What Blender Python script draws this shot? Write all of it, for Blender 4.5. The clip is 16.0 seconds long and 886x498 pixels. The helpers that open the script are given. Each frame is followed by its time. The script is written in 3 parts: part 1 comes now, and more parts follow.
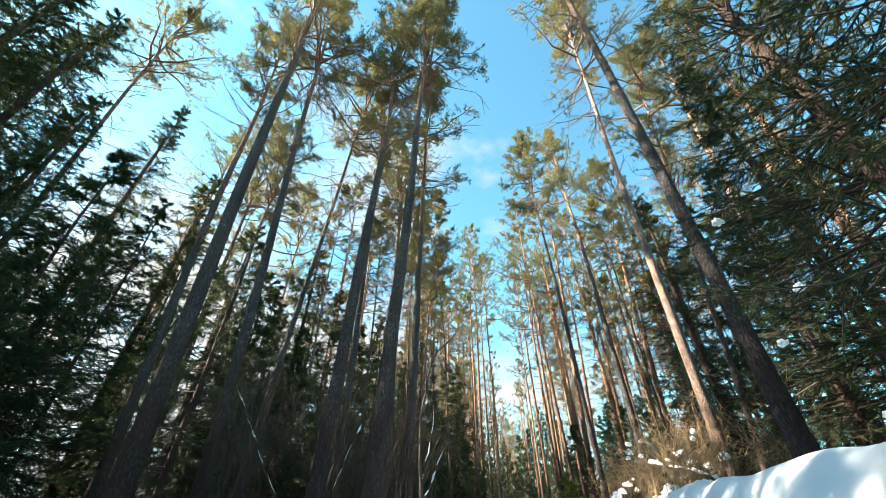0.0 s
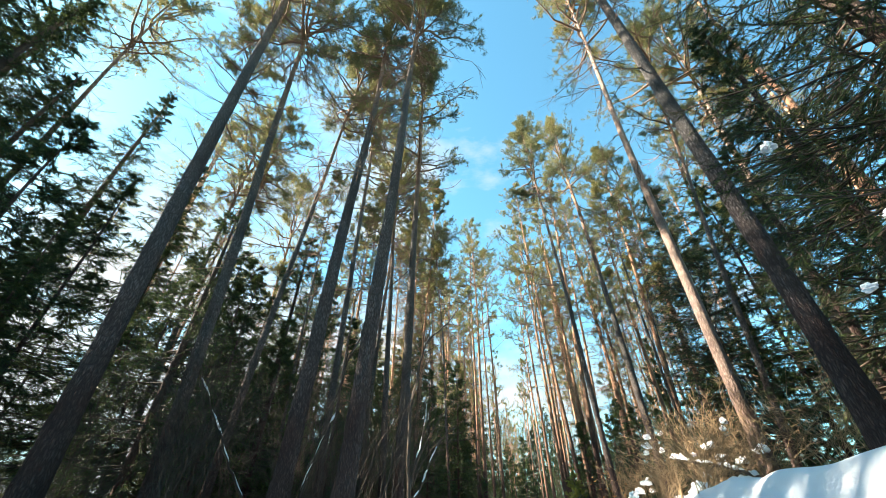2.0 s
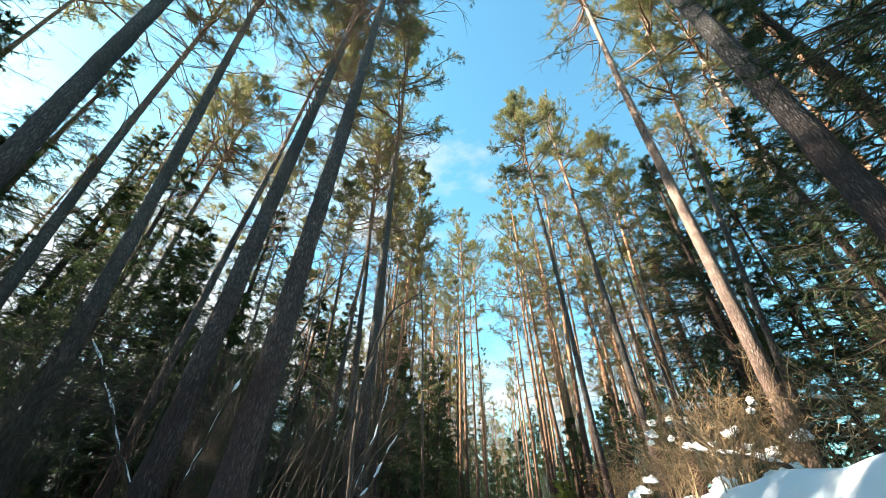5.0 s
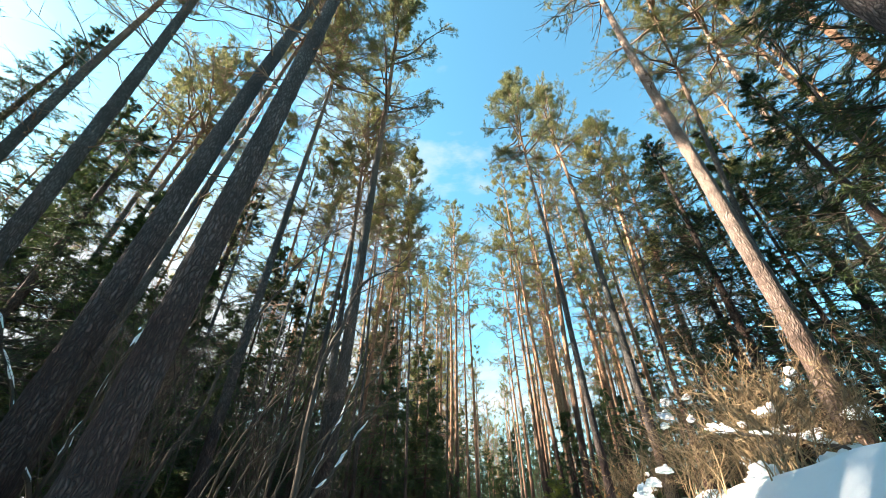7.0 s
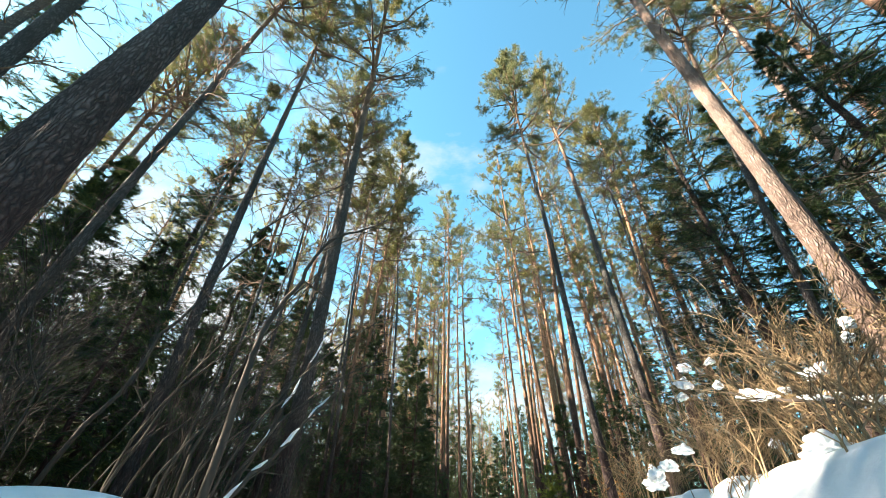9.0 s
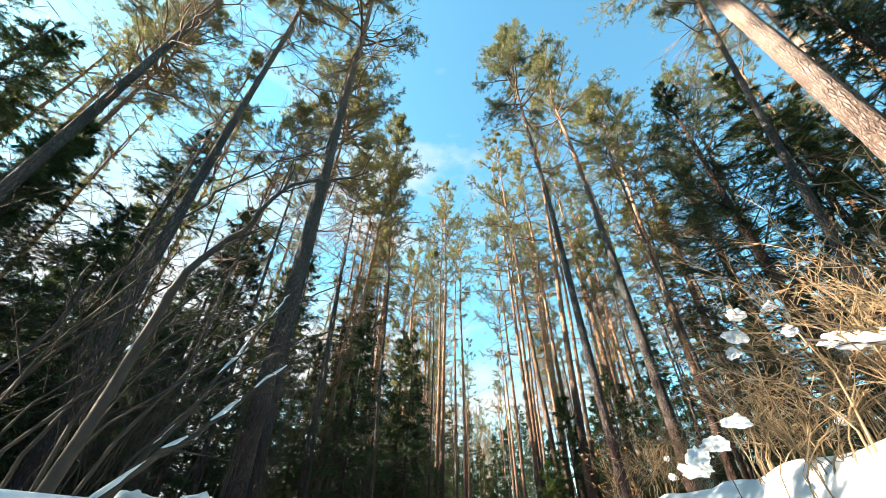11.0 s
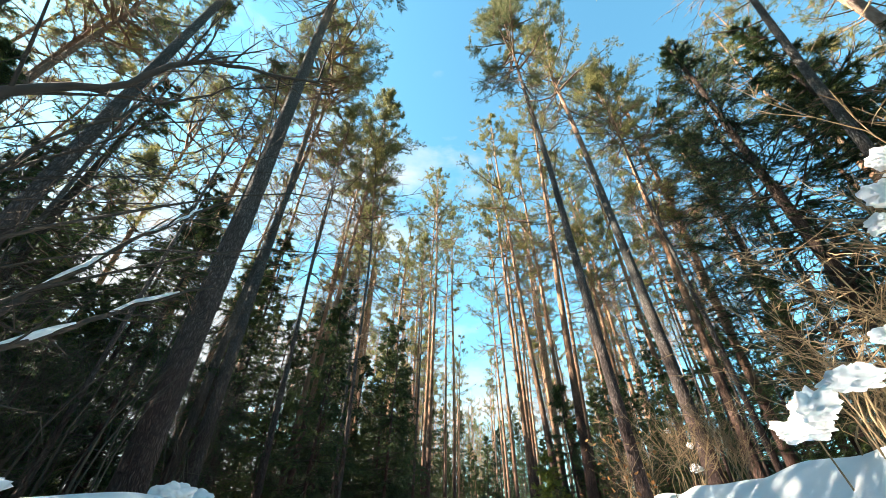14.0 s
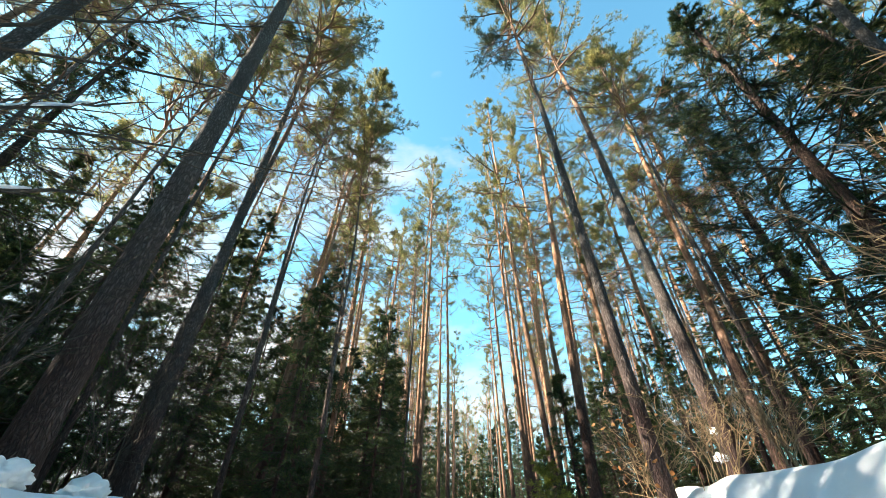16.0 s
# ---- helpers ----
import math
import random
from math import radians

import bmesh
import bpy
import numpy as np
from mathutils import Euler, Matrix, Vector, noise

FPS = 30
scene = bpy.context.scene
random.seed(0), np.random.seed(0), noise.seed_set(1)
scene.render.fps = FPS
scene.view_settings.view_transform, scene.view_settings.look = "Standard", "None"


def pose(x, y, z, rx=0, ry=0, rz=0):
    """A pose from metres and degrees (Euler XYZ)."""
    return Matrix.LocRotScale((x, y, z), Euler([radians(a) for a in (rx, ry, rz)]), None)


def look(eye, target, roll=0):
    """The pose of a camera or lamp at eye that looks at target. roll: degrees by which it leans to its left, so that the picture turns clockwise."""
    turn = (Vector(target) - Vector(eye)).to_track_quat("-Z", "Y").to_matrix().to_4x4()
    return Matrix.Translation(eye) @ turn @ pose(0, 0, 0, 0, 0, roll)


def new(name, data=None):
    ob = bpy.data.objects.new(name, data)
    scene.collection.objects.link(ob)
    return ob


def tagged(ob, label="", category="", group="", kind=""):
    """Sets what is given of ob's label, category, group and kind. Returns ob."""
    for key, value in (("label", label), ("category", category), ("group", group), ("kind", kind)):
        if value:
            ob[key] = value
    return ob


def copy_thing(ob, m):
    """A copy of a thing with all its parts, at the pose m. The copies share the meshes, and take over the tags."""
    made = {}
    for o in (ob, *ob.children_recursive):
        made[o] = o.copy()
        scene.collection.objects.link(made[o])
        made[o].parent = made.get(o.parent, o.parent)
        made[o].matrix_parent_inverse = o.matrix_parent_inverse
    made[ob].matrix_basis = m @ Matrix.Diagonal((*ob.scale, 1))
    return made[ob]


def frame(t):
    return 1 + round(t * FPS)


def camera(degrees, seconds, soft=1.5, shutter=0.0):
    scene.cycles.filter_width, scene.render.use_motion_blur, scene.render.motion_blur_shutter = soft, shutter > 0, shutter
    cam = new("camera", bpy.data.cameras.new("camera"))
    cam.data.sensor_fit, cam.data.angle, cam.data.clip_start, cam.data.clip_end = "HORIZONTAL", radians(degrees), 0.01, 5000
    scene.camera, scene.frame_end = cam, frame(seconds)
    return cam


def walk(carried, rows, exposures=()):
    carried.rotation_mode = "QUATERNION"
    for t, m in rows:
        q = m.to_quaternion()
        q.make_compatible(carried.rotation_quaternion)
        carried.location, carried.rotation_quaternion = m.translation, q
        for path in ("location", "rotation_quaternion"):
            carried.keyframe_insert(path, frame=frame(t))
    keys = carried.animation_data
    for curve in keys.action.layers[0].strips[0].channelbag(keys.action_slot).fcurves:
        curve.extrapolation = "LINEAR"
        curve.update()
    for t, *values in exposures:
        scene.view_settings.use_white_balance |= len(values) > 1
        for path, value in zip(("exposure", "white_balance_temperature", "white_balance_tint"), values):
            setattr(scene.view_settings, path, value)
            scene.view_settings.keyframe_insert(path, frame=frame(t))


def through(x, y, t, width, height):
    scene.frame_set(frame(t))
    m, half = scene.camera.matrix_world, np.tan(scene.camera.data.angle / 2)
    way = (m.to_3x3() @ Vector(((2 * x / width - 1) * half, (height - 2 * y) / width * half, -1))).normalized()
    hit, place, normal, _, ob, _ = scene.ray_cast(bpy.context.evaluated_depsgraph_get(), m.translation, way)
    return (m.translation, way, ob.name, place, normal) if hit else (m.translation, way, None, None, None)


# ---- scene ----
EXPOSURE, KELVIN, TINT = 2.70, 6500, 10
SKY, SUN, SKY_TINT = 0.075, 5.0, (0.62, 1.08, 0.97)
cam = camera(99.97, 16.0, soft=0.6)
EYE = 1.10
ROWS = [
    (0.0, 0.080, 0.046, 0.066, 13.22, 35.91, 0.20),
    (0.5, 0.076, 0.407, 0.056, 13.56, 35.98, 0.15),
    (1.0, 0.073, 0.726, 0.047, 13.70, 36.01, 0.09),
    (1.5, 0.060, 1.023, 0.052, 13.68, 36.21, 0.06),
    (2.0, 0.028, 1.301, 0.071, 13.62, 36.32, 0.05),
    (2.5, 0.029, 1.606, 0.090, 13.37, 36.22, 0.07),
    (3.0, 0.063, 1.901, 0.109, 13.13, 36.34, 0.14),
    (3.5, 0.088, 2.221, 0.114, 12.89, 36.41, 0.22),
    (4.0, 0.116, 2.549, 0.117, 12.65, 36.39, 0.29),
    (6.5, 0.126, 4.142, 0.110, 11.63, 36.80, 0.47),
    (7.0, 0.129, 4.461, 0.079, 11.42, 36.79, 0.49),
    (7.5, 0.159, 4.766, 0.065, 11.30, 36.80, 0.54),
    (8.0, 0.157, 5.100, 0.054, 11.09, 36.91, 0.60),
    (8.5, 0.161, 5.409, 0.024, 10.93, 36.87, 0.67),
    (9.0, 0.187, 5.702, 0.009, 10.86, 36.90, 0.79),
    (11.5, 0.154, 7.259, -0.019, 10.66, 37.09, 0.99),
    (12.0, 0.143, 7.547, -0.023, 10.47, 37.13, 1.02),
    (12.5, 0.119, 7.825, -0.023, 10.38, 37.23, 1.04),
    (13.0, 0.116, 8.098, -0.033, 10.12, 37.28, 1.05),
    (13.5, 0.145, 8.383, -0.035, 9.95, 37.38, 1.05),
    (14.0, 0.143, 8.640, -0.032, 9.79, 37.43, 1.04),
    (14.5, 0.140, 8.931, -0.031, 9.60, 37.38, 1.04),
    (15.0, 0.157, 9.213, -0.035, 9.49, 37.46, 1.05),
    (15.5, 0.157, 9.512, -0.013, 9.44, 37.47, 1.07),
    (16.0, 0.160, 9.796, -0.034, 9.31, 37.49, 1.09),
]
walk(cam, [(t, pose(x, y, EYE + z, 0, 0, yaw) @ pose(0, 0, 0, 90 + pitch) @ pose(0, 0, 0, 0, 0, roll)) for t, x, y, z, yaw, pitch, roll in ROWS], [(0, EXPOSURE, KELVIN, TINT)])

# ---- world and sun ----
SUN_AZ, SUN_EL = -97.0, 31.0          # degrees, azimuth clockwise from +y
world = bpy.data.worlds.new("world")
scene.world = world
world.use_nodes = True
wn, wl = world.node_tree.nodes, world.node_tree.links
wn.clear()
w_out = wn.new("ShaderNodeOutputWorld")
w_bg = wn.new("ShaderNodeBackground")
w_sky = wn.new("ShaderNodeTexSky")
w_sky.sky_type = "NISHITA"
w_sky.sun_disc = False
w_sky.sun_elevation = radians(SUN_EL)
w_sky.sun_rotation = radians(SUN_AZ)
w_sky.air_density, w_sky.dust_density, w_sky.ozone_density = 1.0, 0.3, 1.0
w_co = wn.new("ShaderNodeTexCoord")
w_map = wn.new("ShaderNodeMapping")
w_map.inputs["Scale"].default_value = (1.0, 1.0, 2.6)
w_noise = wn.new("ShaderNodeTexNoise")
w_noise.inputs["Scale"].default_value = 2.6
w_noise.inputs["Detail"].default_value = 7.0
w_noise.inputs["Roughness"].default_value = 0.6
w_ramp = wn.new("ShaderNodeValToRGB")
w_ramp.color_ramp.elements[0].position, w_ramp.color_ramp.elements[1].position = 0.45, 0.68
w_tint = wn.new("ShaderNodeMixRGB")
w_tint.blend_type, w_tint.inputs[0].default_value = "MULTIPLY", 1.0
w_tint.inputs[2].default_value = (*SKY_TINT, 1)
w_mix = wn.new("ShaderNodeMixRGB")
w_mix.inputs[2].default_value = (2.2, 2.35, 2.4, 1)
w_sep = wn.new("ShaderNodeSeparateXYZ")
w_low = wn.new("ShaderNodeMapRange")          # more cloud low down
w_low.inputs["From Min"].default_value, w_low.inputs["From Max"].default_value = 0.1, 0.8
w_low.inputs["To Min"].default_value, w_low.inputs["To Max"].default_value = 0.10, -0.16
w_side = wn.new("ShaderNodeMath")             # and towards the sun
w_side.operation = "MULTIPLY_ADD"
w_side.inputs[1].default_value = -0.21
w_sum = wn.new("ShaderNodeMath")
wl.new(w_co.outputs["Generated"], w_map.inputs["Vector"])
wl.new(w_co.outputs["Generated"], w_sep.inputs["Vector"])
wl.new(w_sep.outputs["Z"], w_low.inputs["Value"])
wl.new(w_sep.outputs["X"], w_side.inputs[0])
wl.new(w_low.outputs["Result"], w_side.inputs[2])
wl.new(w_map.outputs["Vector"], w_noise.inputs["Vector"])
wl.new(w_noise.outputs["Fac"], w_sum.inputs[0])
wl.new(w_side.outputs["Value"], w_sum.inputs[1])
wl.new(w_sum.outputs["Value"], w_ramp.inputs["Fac"])
wl.new(w_ramp.outputs["Color"], w_mix.inputs[0])
wl.new(w_sky.outputs["Color"], w_tint.inputs[1])
wl.new(w_tint.outputs["Color"], w_mix.inputs[1])
wl.new(w_mix.outputs["Color"], w_bg.inputs["Color"])
wl.new(w_bg.outputs["Background"], w_out.inputs["Surface"])
w_bg.inputs["Strength"].default_value = SKY

sun = new("sun", bpy.data.lights.new("sun", "SUN"))
sun.data.energy, sun.data.angle, sun.data.color = SUN, radians(0.6), (1.0, 0.86, 0.68)
_a, _e = radians(SUN_AZ), radians(SUN_EL)
_d = Vector((math.sin(_a) * math.cos(_e), math.cos(_a) * math.cos(_e), math.sin(_e)))
sun.matrix_world = look(_d * 60, (0, 0, 0))


# ---- materials ----
def material(name, rough=0.8):
    m = bpy.data.materials.new(name)
    m.use_nodes = True
    nt = m.node_tree
    bsdf = nt.nodes["Principled BSDF"]
    bsdf.inputs["Roughness"].default_value = rough
    bsdf.inputs["Specular IOR Level"].default_value = 0.25
    return m, nt, bsdf


def noise_node(nt, scale, detail=5.0, vector=None, stretch=None, rough=0.55):
    n = nt.nodes.new("ShaderNodeTexNoise")
    n.inputs["Scale"].default_value, n.inputs["Detail"].default_value = scale, detail
    n.inputs["Roughness"].default_value = rough
    co = nt.nodes.new("ShaderNodeTexCoord")
    mp = nt.nodes.new("ShaderNodeMapping")
    mp.inputs["Scale"].default_value = stretch or (1, 1, 1)
    nt.links.new(co.outputs["Object"], mp.inputs["Vector"])
    nt.links.new(mp.outputs["Vector"], n.inputs["Vector"])
    return n


def ramp_node(nt, src, stops):
    r = nt.nodes.new("ShaderNodeValToRGB")
    el = r.color_ramp.elements
    while len(el) < len(stops):
        el.new(0.5)
    for e, (p, c) in zip(el, stops):
        e.position, e.color = p, (*c, 1)
    nt.links.new(src, r.inputs["Fac"])
    return r


def mix_node(nt, fac, a, b, mode="MIX"):
    m = nt.nodes.new("ShaderNodeMixRGB")
    m.blend_type = mode
    for i, s in ((0, fac), (1, a), (2, b)):
        if isinstance(s, (int, float)):
            m.inputs[i].default_value = s
        elif isinstance(s, tuple):
            m.inputs[i].default_value = (*s, 1)
        else:
            nt.links.new(s, m.inputs[i])
    return m


def bump_node(nt, bsdf, height, strength, distance):
    b = nt.nodes.new("ShaderNodeBump")
    b.inputs["Strength"].default_value, b.inputs["Distance"].default_value = strength, distance
    nt.links.new(height, b.inputs["Height"])
    nt.links.new(b.outputs["Normal"], bsdf.inputs["Normal"])


def bark_material(name, low, high, change=(9.0, 15.0), foot=(0.10, 0.052, 0.044)):
    """Plated grey-brown bark low on the stem, thin orange flaking bark high up."""
    m, nt, bsdf = material(name, 0.9)
    plates = nt.nodes.new("ShaderNodeTexVoronoi")
    plates.feature = "DISTANCE_TO_EDGE"
    plates.inputs["Scale"].default_value = 40
    plates.inputs["Randomness"].default_value = 1.0
    co = nt.nodes.new("ShaderNodeTexCoord")
    mp = nt.nodes.new("ShaderNodeMapping")
    mp.inputs["Scale"].default_value = (1.0, 1.0, 0.2)
    warp = noise_node(nt, 14, 4)
    add = mix_node(nt, 0.05, co.outputs["Object"], warp.outputs["Color"], "ADD")
    nt.links.new(add.outputs["Color"], mp.inputs["Vector"])
    nt.links.new(mp.outputs["Vector"], plates.inputs["Vector"])
    crack = ramp_node(nt, plates.outputs["Distance"], [(0.0, (0.0, 0.0, 0.0)), (0.30, (1, 1, 1))])
    grain = noise_node(nt, 38, 6, stretch=(1, 1, 0.35))
    patch = noise_node(nt, 2.2, 4, stretch=(1, 1, 0.5))
    tone = ramp_node(nt, patch.outputs["Fac"], [(0.3, low[0]), (0.5, low[1]), (0.72, low[2])])
    fine = ramp_node(nt, grain.outputs["Fac"], [(0.3, (0.6, 0.6, 0.6)), (0.7, (1.15, 1.15, 1.15))])
    lowc = mix_node(nt, 1.0, tone.outputs["Color"], fine.outputs["Color"], "MULTIPLY")
    lowc = mix_node(nt, crack.outputs["Color"], tuple(c * 0.6 for c in low[0]), lowc.outputs["Color"])
    flake = noise_node(nt, 9, 5, stretch=(1, 1, 0.5))
    highc = ramp_node(nt, flake.outputs["Fac"], [(0.32, high[0]), (0.52, high[1]), (0.7, high[2])])
    sep = nt.nodes.new("ShaderNodeSeparateXYZ")
    nt.links.new(co.outputs["Object"], sep.inputs["Vector"])
    wob = nt.nodes.new("ShaderNodeMath")
    wob.operation = "MULTIPLY_ADD"
    nt.links.new(patch.outputs["Fac"], wob.inputs[0])
    wob.inputs[1].default_value = 5.0
    nt.links.new(sep.outputs["Z"], wob.inputs[2])
    rng = nt.nodes.new("ShaderNodeMapRange")
    rng.inputs["From Min"].default_value, rng.inputs["From Max"].default_value = change[0] + 2.5, change[1] + 2.5
    nt.links.new(wob.outputs["Value"], rng.inputs["Value"])
    foot_mix = nt.nodes.new("ShaderNodeMapRange")      # redder, darker bark towards the foot
    foot_mix.inputs["From Min"].default_value, foot_mix.inputs["From Max"].default_value = 3.0, 8.0
    foot_mix.inputs["To Min"].default_value, foot_mix.inputs["To Max"].default_value = 0.75, 0.0
    nt.links.new(wob.outputs["Value"], foot_mix.inputs["Value"])
    footc = mix_node(nt, 1.0, fine.outputs["Color"], foot, "MULTIPLY")
    footc = mix_node(nt, crack.outputs["Color"], tuple(c * 0.5 for c in foot), footc.outputs["Color"])
    lowc = mix_node(nt, foot_mix.outputs["Result"], lowc.outputs["Color"], footc.outputs["Color"])
    col = mix_node(nt, rng.outputs["Result"], lowc.outputs["Color"], highc.outputs["Color"])
    info = nt.nodes.new("ShaderNodeObjectInfo")
    vary = ramp_node(nt, info.outputs["Random"], [(0.0, (0.82, 0.82, 0.84)), (1.0, (1.12, 1.08, 1.04))])
    col = mix_node(nt, 1.0, col.outputs["Color"], vary.outputs["Color"], "MULTIPLY")
    nt.links.new(col.outputs["Color"], bsdf.inputs["Base Color"])
    relief = mix_node(nt, 0.35, crack.outputs["Color"], grain.outputs["Color"])
    bump_node(nt, bsdf, relief.outputs["Color"], 1.0, 0.03)
    return m


def leaf_material(name, dark, mid, light, through=0.35, patch_scale=0.9):
    m, nt, bsdf = material(name, 0.55)
    geo = nt.nodes.new("ShaderNodeNewGeometry")
    patch = noise_node(nt, patch_scale, 3)
    mixf = mix_node(nt, 0.5, geo.outputs["Random Per Island"], patch.outputs["Fac"])
    tone = ramp_node(nt, mixf.outputs["Color"], [(0.25, dark), (0.5, mid), (0.8, light)])
    info = nt.nodes.new("ShaderNodeObjectInfo")
    vary = ramp_node(nt, info.outputs["Random"], [(0.0, (0.8, 0.86, 0.9)), (1.0, (1.2, 1.1, 0.9))])
    col = mix_node(nt, 1.0, tone.outputs["Color"], vary.outputs["Color"], "MULTIPLY")
    nt.links.new(col.outputs["Color"], bsdf.inputs["Base Color"])
    tr = nt.nodes.new("ShaderNodeBsdfTranslucent")
    nt.links.new(col.outputs["Color"], tr.inputs["Color"])
    mx = nt.nodes.new("ShaderNodeMixShader")
    mx.inputs[0].default_value = through
    nt.links.new(bsdf.outputs["BSDF"], mx.inputs[1])
    nt.links.new(tr.outputs["BSDF"], mx.inputs[2])
    nt.links.new(mx.outputs["Shader"], nt.nodes["Material Output"].inputs["Surface"])
    return m


def twig_material(name, dark, light, scale=6.0):
    m, nt, bsdf = material(name, 0.85)
    n = noise_node(nt, scale, 4)
    geo = nt.nodes.new("ShaderNodeNewGeometry")
    f = mix_node(nt, 0.5, n.outputs["Fac"], geo.outputs["Random Per Island"])
    r = ramp_node(nt, f.outputs["Color"], [(0.25, dark), (0.75, light)])
    nt.links.new(r.outputs["Color"], bsdf.inputs["Base Color"])
    return m


def snow_material(name, litter):
    m, nt, bsdf = material(name, 0.65)
    big = noise_node(nt, 0.8, 5)
    tone = ramp_node(nt, big.outputs["Fac"], [(0.3, (0.78, 0.81, 0.84)), (0.7, (0.86, 0.88, 0.89))])
    fine = noise_node(nt, 14, 8, rough=0.65)
    if litter:
        # needle litter and bare moss show through the thin snow under the trees
        sepn = nt.nodes.new("ShaderNodeAttribute")
        sepn.attribute_name = "thin_snow"
        spots = noise_node(nt, 1.3, 6, rough=0.65)
        sm = nt.nodes.new("ShaderNodeMath")
        sm.operation = "MULTIPLY_ADD"
        nt.links.new(sepn.outputs["Fac"], sm.inputs[0])
        sm.inputs[1].default_value = 0.82
        nt.links.new(spots.outputs["Fac"], sm.inputs[2])
        cut = ramp_node(nt, sm.outputs["Value"], [(0.78, (0, 0, 0)), (0.86, (1, 1, 1))])
        soil = ramp_node(nt, fine.outputs["Fac"], [(0.3, (0.03, 0.022, 0.014)), (0.7, (0.09, 0.065, 0.04))])
        tone = mix_node(nt, cut.outputs["Color"], tone.outputs["Color"], soil.outputs["Color"])
    else:
        bsdf.inputs["Subsurface Weight"].default_value = 0.15
        bsdf.inputs["Subsurface Radius"].default_value = (0.03, 0.04, 0.05)
    nt.links.new(tone.outputs["Color"], bsdf.inputs["Base Color"])
    bump_node(nt, bsdf, fine.outputs["Fac"], 0.35, 0.03)
    return m


PINE_BARK = bark_material("pine_bark", ((0.085, 0.082, 0.08), (0.165, 0.163, 0.16), (0.26, 0.255, 0.25)),
                          ((0.20, 0.115, 0.08), (0.34, 0.215, 0.15), (0.46, 0.34, 0.26)))
ORANGE_BARK = bark_material("orange_pine_bark", ((0.075, 0.052, 0.042), (0.15, 0.105, 0.085), (0.23, 0.17, 0.14)),
                            ((0.22, 0.12, 0.075), (0.38, 0.225, 0.145), (0.50, 0.34, 0.24)), (2.5, 7.0))
# flaking pine bark, its base tones raised to paint in the sunlight
SUNLIT_FLAKY_BARK = bark_material("sunlit_flaky_pine_bark", ((0.17, 0.13, 0.115), (0.34, 0.275, 0.245), (0.46, 0.39, 0.36)),
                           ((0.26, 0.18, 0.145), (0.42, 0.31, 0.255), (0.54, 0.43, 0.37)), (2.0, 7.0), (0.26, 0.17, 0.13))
SPRUCE_BARK = bark_material("spruce_bark", ((0.06, 0.045, 0.04), (0.12, 0.085, 0.07), (0.18, 0.14, 0.12)),
                            ((0.10, 0.07, 0.05), (0.16, 0.11, 0.085), (0.22, 0.16, 0.13)))
PINE_NEEDLES = leaf_material("pine_needles", (0.055, 0.08, 0.042), (0.165, 0.178, 0.08), (0.37, 0.33, 0.135), 0.5)
SPRUCE_NEEDLES = leaf_material("spruce_needles", (0.015, 0.032, 0.018), (0.035, 0.065, 0.028), (0.10, 0.13, 0.04), 0.3)
# spruce needles brightened towards yellow, so the colour carries the sapling's sunlight
SUNLIT_SAPLING_NEEDLES = leaf_material("sunlit_sapling_needles", (0.08, 0.11, 0.02), (0.19, 0.23, 0.04), (0.33, 0.34, 0.07), 0.45)
PINE_TWIG = twig_material("pine_twig", (0.10, 0.065, 0.045), (0.26, 0.17, 0.115))
SPRUCE_TWIG = twig_material("spruce_twig", (0.035, 0.028, 0.023), (0.085, 0.066, 0.052))
DRY_TWIG = twig_material("dry_twig", (0.12, 0.08, 0.045), (0.36, 0.26, 0.15))
GREY_TWIG = twig_material("grey_twig", (0.03, 0.024, 0.019), (0.09, 0.071, 0.056))
DRY_LEAF = leaf_material("dry_leaf", (0.16, 0.065, 0.02), (0.29, 0.13, 0.045), (0.38, 0.21, 0.08), 0.35, 6.0)
LOG_BARK = twig_material("log_bark", (0.035, 0.028, 0.025), (0.11, 0.085, 0.07), 12)
SNOW = snow_material("snow", False)
FOREST_FLOOR = snow_material("forest_floor", True)


